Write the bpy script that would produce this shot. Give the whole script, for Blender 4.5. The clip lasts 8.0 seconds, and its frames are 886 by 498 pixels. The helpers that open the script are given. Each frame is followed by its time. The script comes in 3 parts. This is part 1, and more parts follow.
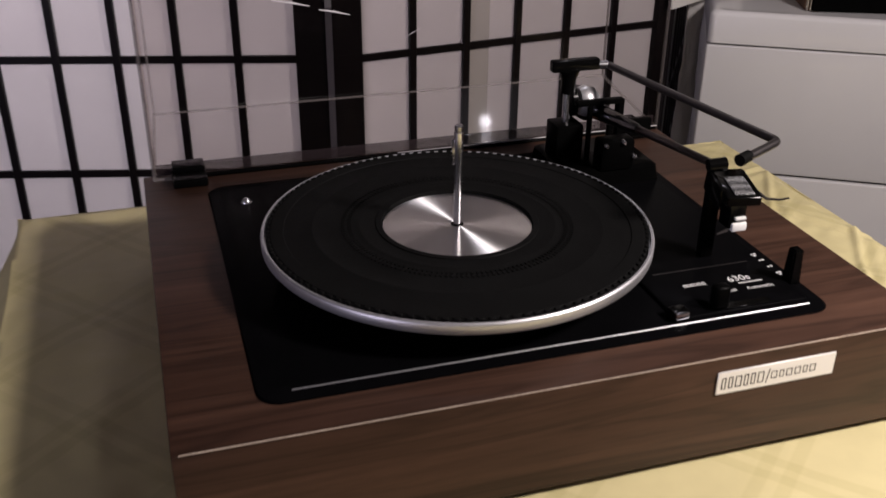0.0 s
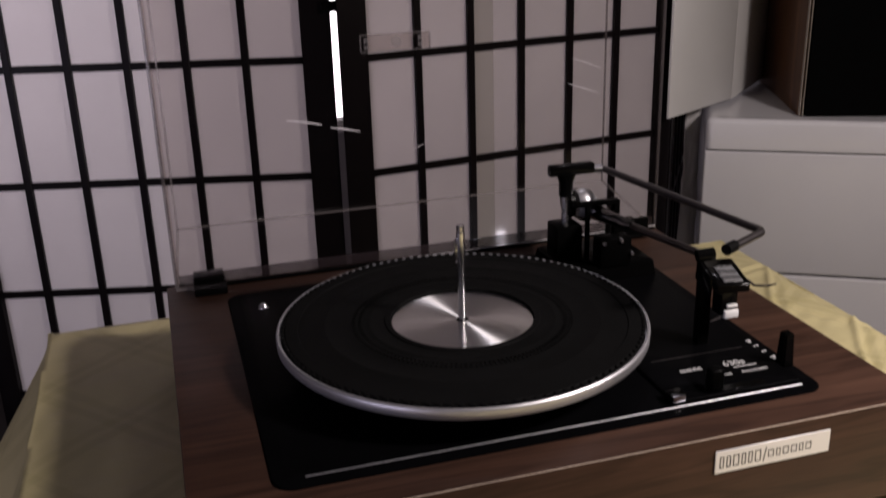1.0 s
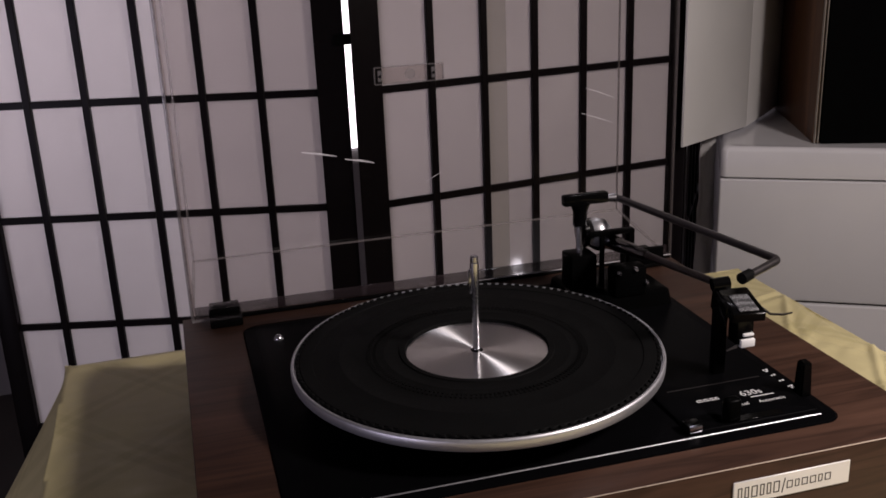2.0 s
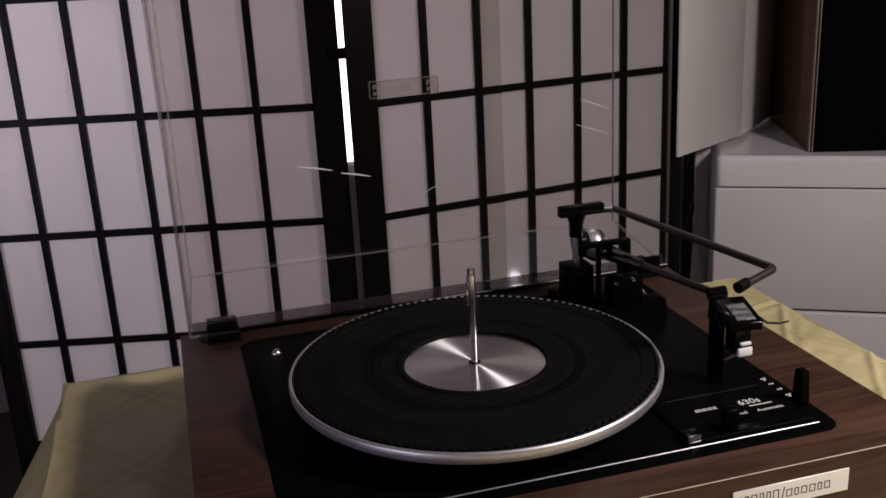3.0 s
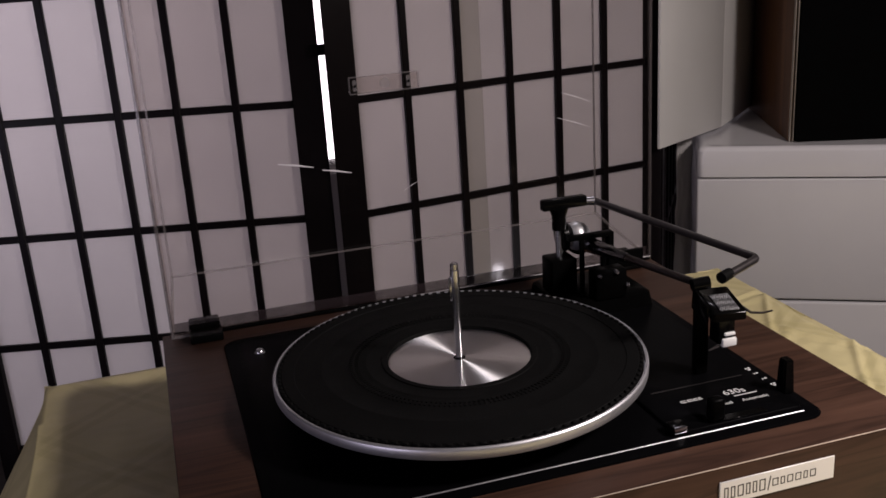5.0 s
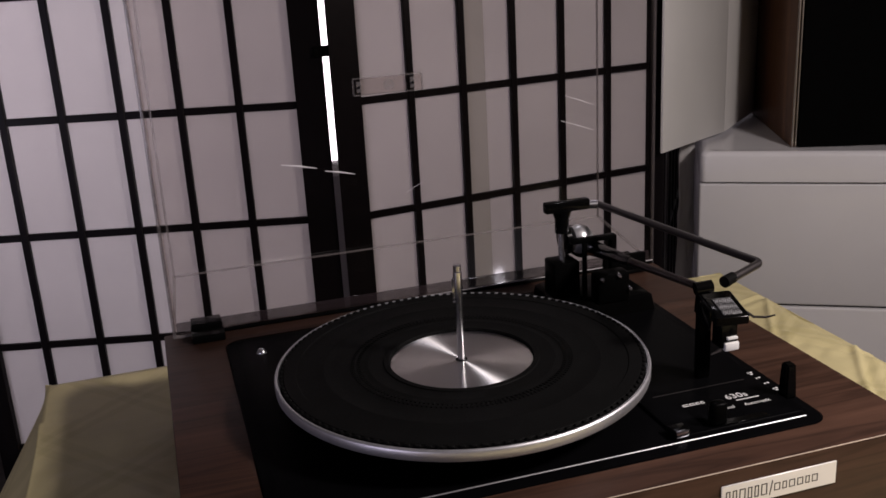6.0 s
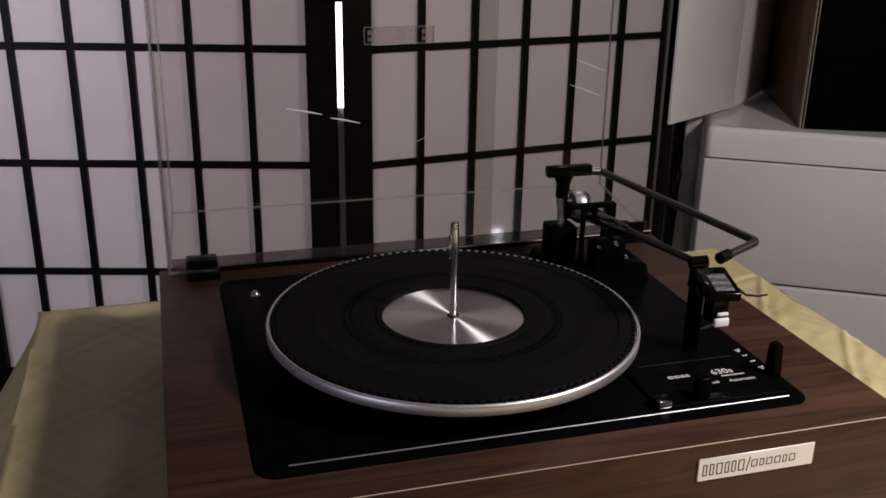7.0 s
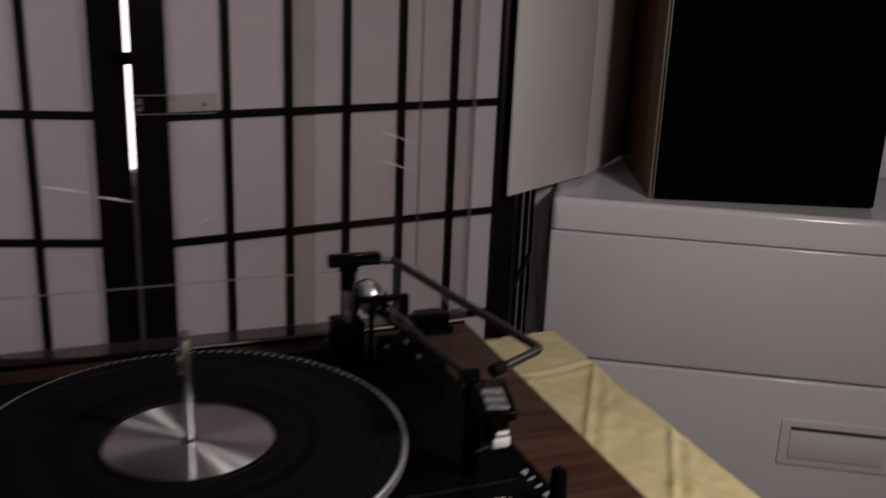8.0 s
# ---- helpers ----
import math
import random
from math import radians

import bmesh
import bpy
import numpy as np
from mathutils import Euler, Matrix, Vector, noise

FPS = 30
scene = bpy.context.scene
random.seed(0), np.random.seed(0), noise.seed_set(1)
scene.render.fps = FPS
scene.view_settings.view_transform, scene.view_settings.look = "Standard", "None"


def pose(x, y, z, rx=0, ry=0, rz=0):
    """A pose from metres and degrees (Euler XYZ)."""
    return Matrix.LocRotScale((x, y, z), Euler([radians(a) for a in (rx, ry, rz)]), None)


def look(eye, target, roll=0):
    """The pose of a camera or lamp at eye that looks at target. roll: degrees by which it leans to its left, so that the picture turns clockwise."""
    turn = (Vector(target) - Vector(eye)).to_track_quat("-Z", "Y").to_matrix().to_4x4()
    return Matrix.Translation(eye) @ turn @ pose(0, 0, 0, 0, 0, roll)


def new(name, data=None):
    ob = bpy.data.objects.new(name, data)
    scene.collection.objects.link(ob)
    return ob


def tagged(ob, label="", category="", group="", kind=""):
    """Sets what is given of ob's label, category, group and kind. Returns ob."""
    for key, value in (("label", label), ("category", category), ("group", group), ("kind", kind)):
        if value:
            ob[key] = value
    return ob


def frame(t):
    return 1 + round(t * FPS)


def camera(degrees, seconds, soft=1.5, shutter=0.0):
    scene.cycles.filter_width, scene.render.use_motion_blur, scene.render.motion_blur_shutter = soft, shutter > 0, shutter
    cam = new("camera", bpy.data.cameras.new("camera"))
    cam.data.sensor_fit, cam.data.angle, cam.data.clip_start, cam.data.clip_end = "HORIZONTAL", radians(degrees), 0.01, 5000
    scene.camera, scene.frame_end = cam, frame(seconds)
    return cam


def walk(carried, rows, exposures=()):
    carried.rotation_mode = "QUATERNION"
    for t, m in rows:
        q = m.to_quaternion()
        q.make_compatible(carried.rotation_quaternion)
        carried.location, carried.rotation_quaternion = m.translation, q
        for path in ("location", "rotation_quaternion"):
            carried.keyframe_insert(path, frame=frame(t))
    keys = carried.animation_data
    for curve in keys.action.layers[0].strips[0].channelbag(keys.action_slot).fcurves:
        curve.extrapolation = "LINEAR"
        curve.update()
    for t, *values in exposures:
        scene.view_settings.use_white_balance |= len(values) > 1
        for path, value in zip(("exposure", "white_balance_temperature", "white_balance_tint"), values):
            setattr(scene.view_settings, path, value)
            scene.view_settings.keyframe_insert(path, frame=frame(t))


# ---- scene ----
# The camera. Z0 is the height of the platter's top above the floor; the spindle stands at x = y = 0.
Z0 = 0.87
cam = camera(48.9, 8.0, soft=1.6, shutter=0.9)
PATH = [
    (0, (-0.192, -0.575, 1.161), (0.344, 1.119, 0.243), 0.6),
    (0.1, (-0.192, -0.583, 1.159), (0.333, 1.122, 0.255), 0.2),
    (0.3, (-0.179, -0.585, 1.159), (0.31, 1.149, 0.289), -0.8),
    (0.5, (-0.188, -0.598, 1.162), (0.3, 1.165, 0.354), -1.6),
    (0.7, (-0.189, -0.613, 1.16), (0.304, 1.172, 0.404), -1.5),
    (1, (-0.192, -0.618, 1.161), (0.33, 1.184, 0.469), -1.7),
    (1.5, (-0.188, -0.617, 1.162), (0.302, 1.207, 0.504), -2.2),
    (2, (-0.19, -0.619, 1.162), (0.306, 1.211, 0.528), -2.4),
    (3.5, (-0.189, -0.62, 1.163), (0.318, 1.216, 0.553), -3.2),
    (4, (-0.188, -0.619, 1.163), (0.335, 1.21, 0.545), -3.1),
    (4.5, (-0.188, -0.618, 1.162), (0.347, 1.206, 0.54), -3.7),
    (6, (-0.19, -0.617, 1.16), (0.345, 1.21, 0.546), -3.2),
    (6.5, (-0.191, -0.617, 1.16), (0.324, 1.199, 0.498), -0.8),
    (7, (-0.19, -0.618, 1.161), (0.338, 1.179, 0.46), 1.0),
    (7.3, (-0.154, -0.606, 1.169), (0.383, 1.193, 0.479), 0.1),
    (7.5, (-0.139, -0.617, 1.191), (0.475, 1.156, 0.497), 0.5),
    (7.6, (-0.12, -0.617, 1.186), (0.516, 1.157, 0.517), 0.8),
    (7.8, (-0.086, -0.584, 1.175), (0.597, 1.189, 0.549), 2.1),
    (8, (-0.054, -0.554, 1.166), (0.64, 1.222, 0.565), 2.3),
]
EXPOSURES = [(0.0, 0.34, 6500, 18), (0.5, 0.30, 6500, 18), (1.0, -0.11, 6500, 20), (4.0, -0.15, 6500, 20), (7.0, -0.10, 6500, 19), (7.5, -0.1, 6500, 19), (8.0, -0.6, 6500, 19)]
walk(cam, [(t, look(eye, target, roll)) for t, eye, target, roll in PATH], EXPOSURES)

# ---- light ----
world = bpy.data.worlds.new("world")
scene.world = world
world.use_nodes = True
world.node_tree.nodes["Background"].inputs[0].default_value = (0.05, 0.05, 0.06, 1)
world.node_tree.nodes["Background"].inputs[1].default_value = 0.1


def area_lamp(name, eye, target, size, power, colour):
    data = bpy.data.lights.new(name, "AREA")
    data.shape, data.size, data.energy, data.color = "DISK", size, power, colour
    ob = new(name, data)
    ob.matrix_world = look(eye, target)
    return ob


area_lamp("standing_lamp_light", (0.58, -0.46, 1.42), (0.20, -0.22, 0.80), 0.14, 8.3, (1.0, 0.93, 0.86))
# soft bluish light added for an unseen, unknown source on the left
area_lamp("left_bluish_light", (-1.5, -0.95, 0.86), (-0.1, 0.3, 0.95), 0.5, 4.9, (0.86, 0.82, 1.0))
area_lamp("ceiling_lamp_light", (0.703, 1.140, 2.36), (0.1, 0.2, 0.87), 0.032, 0.90, (0.96, 0.95, 1.0))
# unseen light added behind the left screen panel to brighten its paper
area_lamp("left_paper_backlight", (-0.36, 1.02, 1.12), (-0.29, 0.5, 1.10), 0.30, 4.8, (1.0, 0.93, 0.97))


# ---- materials ----
def mat(name, colour, rough=0.5, metal=0.0, **inputs):
    m = bpy.data.materials.new(name)
    m.use_nodes = True
    b = m.node_tree.nodes["Principled BSDF"]
    b.inputs["Base Color"].default_value = (*colour, 1)
    b.inputs["Roughness"].default_value, b.inputs["Metallic"].default_value = rough, metal
    for key, value in inputs.items():
        b.inputs[key.replace("_", " ")].default_value = value
    return m


def nodes_of(m):
    return m.node_tree.nodes, m.node_tree.links, m.node_tree.nodes["Principled BSDF"]


def coords(m, scale=(1, 1, 1), turn=(0, 0, 0)):
    ns, ln, _ = nodes_of(m)
    tc, mp = ns.new("ShaderNodeTexCoord"), ns.new("ShaderNodeMapping")
    mp.inputs["Scale"].default_value, mp.inputs["Rotation"].default_value = scale, turn
    ln.new(tc.outputs["Object"], mp.inputs["Vector"])
    return mp.outputs["Vector"]


def noise_tex(m, vec, scale, detail=4.0, rough=0.55):
    ns, ln, _ = nodes_of(m)
    n = ns.new("ShaderNodeTexNoise")
    n.inputs["Scale"].default_value, n.inputs["Detail"].default_value, n.inputs["Roughness"].default_value = scale, detail, rough
    ln.new(vec, n.inputs["Vector"])
    return n.outputs["Fac"]


def ramp(m, fac, stops):
    ns, ln, _ = nodes_of(m)
    r = ns.new("ShaderNodeValToRGB")
    while len(r.color_ramp.elements) < len(stops):
        r.color_ramp.elements.new(0.5)
    for el, (pos, col) in zip(r.color_ramp.elements, stops):
        el.position, el.color = pos, (*col, 1)
    ln.new(fac, r.inputs["Fac"])
    return r.outputs["Color"]


def mixed(m, a, b, fac, kind="MULTIPLY"):
    ns, ln, _ = nodes_of(m)
    x = ns.new("ShaderNodeMix")
    x.data_type, x.blend_type = "RGBA", kind
    x.inputs["Factor"].default_value = fac
    ln.new(a, x.inputs["A"])
    ln.new(b, x.inputs["B"])
    return x.outputs["Result"]


def bumped(m, fac, strength, distance=0.001):
    ns, ln, b = nodes_of(m)
    bp = ns.new("ShaderNodeBump")
    bp.inputs["Strength"].default_value, bp.inputs["Distance"].default_value = strength, distance
    ln.new(fac, bp.inputs["Height"])
    ln.new(bp.outputs["Normal"], b.inputs["Normal"])


def to(m, out, socket):
    nodes_of(m)[1].new(out, nodes_of(m)[2].inputs[socket])


def rough_range(m, fac, lo, hi):
    ns, ln, b = nodes_of(m)
    r = ns.new("ShaderNodeMapRange")
    r.inputs["To Min"].default_value, r.inputs["To Max"].default_value = lo, hi
    ln.new(fac, r.inputs["Value"])
    ln.new(r.outputs["Result"], b.inputs["Roughness"])


def walnut(name, stretch, dark, light, gloss=0.42):
    """Veneer: broad wandering figure, fine pores along the grain, slow blotches."""
    m = mat(name, light, gloss, Specular_IOR_Level=0.22)
    ns, ln, _ = nodes_of(m)
    wide = ns.new("ShaderNodeTexNoise")
    wide.inputs["Scale"].default_value, wide.inputs["Detail"].default_value, wide.inputs["Distortion"].default_value = 1.0, 3.0, 1.6
    ln.new(coords(m, tuple(0.22 * s for s in stretch)), wide.inputs["Vector"])
    grain = noise_tex(m, coords(m, stretch), 1.0, 6, 0.6)
    fine = noise_tex(m, coords(m, tuple(5 * s for s in stretch)), 1.0, 3, 0.7)
    blotch = noise_tex(m, coords(m), 9, 3)
    middle = tuple(0.5 * (a + b) for a, b in zip(dark, light))
    base = ramp(m, wide.outputs["Fac"], [(0.34, tuple(0.7 * a + 0.3 * b for a, b in zip(dark, light))), (0.46, middle), (0.50, tuple(0.62 * c for c in middle)), (0.54, middle), (0.70, light)])
    lines = ramp(m, grain, [(0.30, (0.62, 0.60, 0.58)), (0.60, (1.06, 1.06, 1.06))])
    streak = ramp(m, fine, [(0.34, (0.62, 0.60, 0.58)), (0.55, (1, 1, 1))])
    spots = ramp(m, blotch, [(0.3, (0.78, 0.78, 0.78)), (0.7, (1.1, 1.08, 1.05))])
    to(m, mixed(m, mixed(m, mixed(m, base, lines, 0.35), streak, 0.45), spots, 0.8), "Base Color")
    bumped(m, fine, 0.12, 0.0003)
    rough_range(m, fine, gloss - 0.06, gloss + 0.12)
    return m


WALNUT = walnut("walnut_vinyl", (7, 130, 130), (0.030, 0.014, 0.009), (0.088, 0.044, 0.029))
SPEAKER_WOOD = walnut("speaker_walnut", (90, 90, 5), (0.045, 0.017, 0.008), (0.150, 0.068, 0.030), 0.4)


def plain(name, colour, rough, metal=0.0, spread=0.12, size=60, bump=0.05, **inputs):
    m = mat(name, colour, rough, metal, **inputs)
    n = noise_tex(m, coords(m), size, 5)
    big = noise_tex(m, coords(m), size / 9, 3)
    lo, hi = tuple(c * (1 - spread) for c in colour), tuple(min(1, c * (1 + spread)) for c in colour)
    a = ramp(m, big, [(0.3, lo), (0.7, hi)])
    b = ramp(m, n, [(0.3, (1 - spread,) * 3), (0.7, (1, 1, 1))])
    to(m, mixed(m, a, b, 0.6), "Base Color")
    rough_range(m, n, max(0.02, rough * 0.85), min(1, rough * 1.2))
    bumped(m, n, bump, 0.0005)
    return m


DECK = plain("black_deck_paint", (0.0024, 0.0024, 0.0028), 0.30, size=400, bump=0.05, Specular_IOR_Level=0.008)
# pale metal that stands in for the lamp's highlight on the black deck edge
DECK_HIGHLIGHT = plain("deck_edge_highlight", (0.55, 0.55, 0.58), 0.34, 0.9, size=400, bump=0.02)
BLACK = plain("black_plastic", (0.0025, 0.0025, 0.0025), 0.16, size=300, Specular_IOR_Level=0.12)
GLOSS_BLACK = plain("glossy_black_sleeve", (0.003, 0.003, 0.003), 0.10, size=300, bump=0.01, Specular_IOR_Level=0.9)
RUBBER = plain("black_rubber", (0.005, 0.005, 0.005), 0.60, size=500, bump=0.12, Specular_IOR_Level=0.05)
BASE_BLACK = plain("matt_black_casting", (0.0020, 0.0020, 0.0020), 0.30, size=300, Specular_IOR_Level=0.02)
SATIN = plain("satin_silver", (0.78, 0.78, 0.80), 0.34, 0.85, spread=0.04, size=200, bump=0.01)
CHROME = plain("chrome", (0.88, 0.88, 0.92), 0.20, 1.0, spread=0.04, size=200, bump=0.01)
DARK_BLACK = plain("satin_dark_metal", (0.060, 0.050, 0.048), 0.30, 0.9, size=300)
DARK_CHROME = plain("dark_grey_metal", (0.15, 0.135, 0.135), 0.30, 0.9, size=300)
RIM = plain("turned_aluminium", (0.74, 0.74, 0.77), 0.42, 0.9, spread=0.05, size=300, bump=0.02)
SHELL_TOP = plain("grey_headshell_plate", (0.30, 0.30, 0.31), 0.45, 0.3, size=900, bump=0.6)
_n, _l, _b = nodes_of(SHELL_TOP)
_vo = _n.new("ShaderNodeTexVoronoi")
_vo.inputs["Scale"].default_value, _vo.inputs["Randomness"].default_value = 780.0, 0.35
_l.new(coords(SHELL_TOP, (1.0, 1.0, 1.0), (0, 0, radians(37))), _vo.inputs["Vector"])
to(SHELL_TOP, ramp(SHELL_TOP, _vo.outputs["Distance"], [(0.25, (0.48, 0.48, 0.49)), (0.52, (0.035, 0.035, 0.037))]), "Base Color")
WHITE_PLASTIC = plain("white_cartridge_plastic", (0.80, 0.80, 0.78), 0.35, spread=0.03)
PRINT = plain("white_print", (0.75, 0.75, 0.75), 0.6, spread=0.02)
BADGE = plain("brushed_badge", (0.82, 0.80, 0.77), 0.42, 0.1, spread=0.03)
INK = plain("badge_ink", (0.02, 0.02, 0.02), 0.5, spread=0.02)
EDGE = plain("pale_veneer_edge", (0.62, 0.52, 0.44), 0.5, spread=0.3, size=90)
LACQUER = plain("black_lacquered_wood", (0.0045, 0.0032, 0.0038), 0.36, size=80, bump=0.1, Specular_IOR_Level=0.10)
LID_EDGE = mat("polished_acrylic_edge", (0.30, 0.28, 0.28), 0.12)
_n, _l, _b = nodes_of(LID_EDGE)
_tr, _mx = _n.new("ShaderNodeBsdfTransparent"), _n.new("ShaderNodeMixShader")
_mx.inputs[0].default_value = 0.26
_l.new(_tr.outputs[0], _mx.inputs[1])
_l.new(_b.outputs[0], _mx.inputs[2])
_l.new(_mx.outputs[0], _n["Material Output"].inputs["Surface"])
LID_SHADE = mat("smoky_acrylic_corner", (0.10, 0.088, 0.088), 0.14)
_n, _l, _b = nodes_of(LID_SHADE)
_tr, _mx = _n.new("ShaderNodeBsdfTransparent"), _n.new("ShaderNodeMixShader")
_mx.inputs[0].default_value = 0.45
_l.new(_tr.outputs[0], _mx.inputs[1])
_l.new(_b.outputs[0], _mx.inputs[2])
_l.new(_mx.outputs[0], _n["Material Output"].inputs["Surface"])
FLANGE = mat("thick_acrylic_flange", (0.030, 0.022, 0.024), 0.10)
_n, _l, _b = nodes_of(FLANGE)
_tr, _mx = _n.new("ShaderNodeBsdfTransparent"), _n.new("ShaderNodeMixShader")
_mx.inputs[0].default_value = 0.50
_l.new(_tr.outputs[0], _mx.inputs[1])
_l.new(_b.outputs[0], _mx.inputs[2])
_l.new(_mx.outputs[0], _n["Material Output"].inputs["Surface"])
ENAMEL = plain("white_enamel", (0.70, 0.69, 0.71), 0.13, spread=0.03, size=30, bump=0.02)
SEAM = plain("dark_joint", (0.03, 0.03, 0.03), 0.8)
BOARD = plain("white_board", (0.60, 0.59, 0.57), 0.6, spread=0.04, size=25)
GRILLE = plain("black_grille_cloth", (0.002, 0.002, 0.002), 0.9, size=900, bump=0.5, Specular_IOR_Level=0.03)
SILVER_LINE = plain("silver_trim", (0.45, 0.40, 0.34), 0.35, 0.7)
WALL = plain("painted_wall", (0.32, 0.30, 0.305), 0.8, spread=0.06, size=20)
FLOOR = plain("dark_floor", (0.05, 0.04, 0.035), 0.5, spread=0.3, size=12)
TABLE = plain("table_wood", (0.16, 0.09, 0.05), 0.5, spread=0.2, size=40)
GREY_PAPER = plain("grey_printed_paper", (0.40, 0.39, 0.38), 0.7, spread=0.1, size=40)

# brushed disc: the grooves run in rings round the spindle
DISC = mat("brushed_aluminium", (0.90, 0.89, 0.88), 0.28, 1.0, Anisotropic=1.0, Anisotropic_Rotation=0.25)
_n, _l, _b = nodes_of(DISC)
_t = _n.new("ShaderNodeTangent")
_t.direction_type, _t.axis = "RADIAL", "Z"
_l.new(_t.outputs["Tangent"], _b.inputs["Tangent"])

PAPER = plain("rice_paper", (0.57, 0.548, 0.545), 0.85, spread=0.12, size=35, bump=0.05)
_n, _l, _b = nodes_of(PAPER)
_ts, _ms = _n.new("ShaderNodeBsdfTranslucent"), _n.new("ShaderNodeMixShader")
_ts.inputs["Color"].default_value = (0.72, 0.70, 0.71, 1)
_ms.inputs[0].default_value = 0.58
_l.new(_b.outputs[0], _ms.inputs[1])
_l.new(_ts.outputs[0], _ms.inputs[2])
_l.new(_ms.outputs[0], _n["Material Output"].inputs["Surface"])
PAPER_GREYER = plain("greyer_rice_paper", (0.37, 0.355, 0.35), 0.85, spread=0.10, size=35, bump=0.05)
CLOTH = plain("yellow_vinyl_cloth", (0.66, 0.58, 0.31), 0.50, spread=0.10, size=50, bump=0.12)
_n, _l, _b = nodes_of(CLOTH)
_sx = _n.new("ShaderNodeSeparateXYZ")
_l.new(coords(CLOTH, (1, 1, 1), (0, 0, radians(-41))), _sx.inputs[0])
_tone = _b.inputs["Base Color"].links[0].from_socket
for _axis, _shift in (("Y", 0.52), ("X", 0.18)):
    _ad, _ft = _n.new("ShaderNodeMath"), _n.new("ShaderNodeMath")
    _ad.operation, _ad.inputs[1].default_value, _ad.inputs[2].default_value = "MULTIPLY_ADD", 10.0, 2.0 + _shift
    _ft.operation = "FRACT"
    _l.new(_sx.outputs[_axis], _ad.inputs[0])
    _l.new(_ad.outputs[0], _ft.inputs[0])
    _band = ramp(CLOTH, _ft.outputs[0], [(0.0, (1, 1, 1)), (0.02, (0.66, 0.66, 0.52)), (0.09, (0.66, 0.66, 0.52)), (0.11, (1, 1, 1)), (0.16, (1, 1, 1)), (0.18, (0.66, 0.66, 0.52)), (0.25, (0.66, 0.66, 0.52)), (0.27, (1, 1, 1))])
    _tone = mixed(CLOTH, _tone, _band, 0.22)
to(CLOTH, _tone, "Base Color")

# clear, slightly smoky acrylic
ACRYLIC = mat("clear_acrylic", (1, 1, 1), 0.05)
_n, _l, _b = nodes_of(ACRYLIC)
_tr, _gl, _fr, _mx = (_n.new("ShaderNode" + k) for k in ("BsdfTransparent", "BsdfGlossy", "LayerWeight", "MixShader"))
_tr.inputs["Color"].default_value = (0.885, 0.860, 0.845, 1)
_gl.inputs["Roughness"].default_value = 0.05
_fr.inputs["Blend"].default_value = 0.5
_cv = _n.new("ShaderNodeMath")
_cv.operation, _cv.inputs[1].default_value = "POWER", 4.0
_mr = _n.new("ShaderNodeMapRange")
_mr.inputs["To Min"].default_value, _mr.inputs["To Max"].default_value = 0.004, 0.07
_l.new(_fr.outputs["Facing"], _cv.inputs[0])
_l.new(_cv.outputs[0], _mr.inputs["Value"])
_l.new(_mr.outputs["Result"], _mx.inputs[0])
_l.new(_tr.outputs[0], _mx.inputs[1])
_hz, _hm = _n.new("ShaderNodeBsdfGlossy"), _n.new("ShaderNodeMixShader")
_hz.inputs["Roughness"].default_value, _hm.inputs[0].default_value = 0.24, 0.45
_l.new(_gl.outputs[0], _hm.inputs[1])
_l.new(_hz.outputs[0], _hm.inputs[2])
_l.new(_hm.outputs[0], _mx.inputs[2])
_l.new(_mx.outputs[0], _n["Material Output"].inputs["Surface"])

LIP = plain("bright_acrylic_lip", (0.50, 0.48, 0.50), 0.25, size=25, spread=0.5)
PALE_STREAK = plain("streaked_acrylic", (0.75, 0.72, 0.74), 0.5, spread=0.03)
GLOW = mat("lit_pane", (1, 1, 1), 0.5)
_n, _l, _b = nodes_of(GLOW)
_b.inputs["Emission Color"].default_value, _b.inputs["Emission Strength"].default_value = (0.93, 0.92, 1.0, 1), 4.0


# ---- building helpers: all meshes are written in world coordinates ----
def thing(name, at, label, category, group="", kind=""):
    ob = new(name)
    ob.empty_display_size = 0.02
    ob.matrix_basis = Matrix.Translation(at)
    return tagged(ob, label, category, group, kind)


def under(ob, parent):
    ob.parent = parent
    if parent.type == "EMPTY":
        ob.matrix_parent_inverse = parent.matrix_basis.inverted()
    return ob


def mesh_of(name, bm, material, smooth=40):
    me = bpy.data.meshes.new(name)
    bmesh.ops.recalc_face_normals(bm, faces=bm.faces)
    bm.to_mesh(me)
    bm.free()
    me.materials.append(material)
    if smooth:
        me.shade_smooth()
        me.set_sharp_from_angle(angle=radians(smooth))
    return me


def part(name, bm, material, parent, label="", smooth=40):
    ob = new(name, mesh_of(name, bm, material, smooth))
    under(ob, parent)
    return tagged(ob, label)


def solid(name, bm, material, label, category, kind="", smooth=40):
    return tagged(new(name, mesh_of(name, bm, material, smooth)), label, category, "", kind)


def join(bm, other, m=None):
    me = bpy.data.meshes.new("tmp")
    other.to_mesh(me)
    other.free()
    if m:
        me.transform(m)
    bm.from_mesh(me)
    bpy.data.meshes.remove(me)
    return bm


def box(x0, x1, y0, y1, z0, z1, bevel=0.0, seg=2, bm=None, m=None):
    one = bmesh.new()
    bmesh.ops.create_cube(one, size=1)
    for v in one.verts:
        v.co = Vector(((x0 + x1) / 2 + v.co.x * (x1 - x0), (y0 + y1) / 2 + v.co.y * (y1 - y0), (z0 + z1) / 2 + v.co.z * (z1 - z0)))
    if bevel:
        bmesh.ops.bevel(one, geom=one.edges[:], offset=bevel, segments=seg, affect="EDGES", profile=0.5)
    if bm is None:
        if m:
            one.transform(m)
        return one
    return join(bm, one, m)


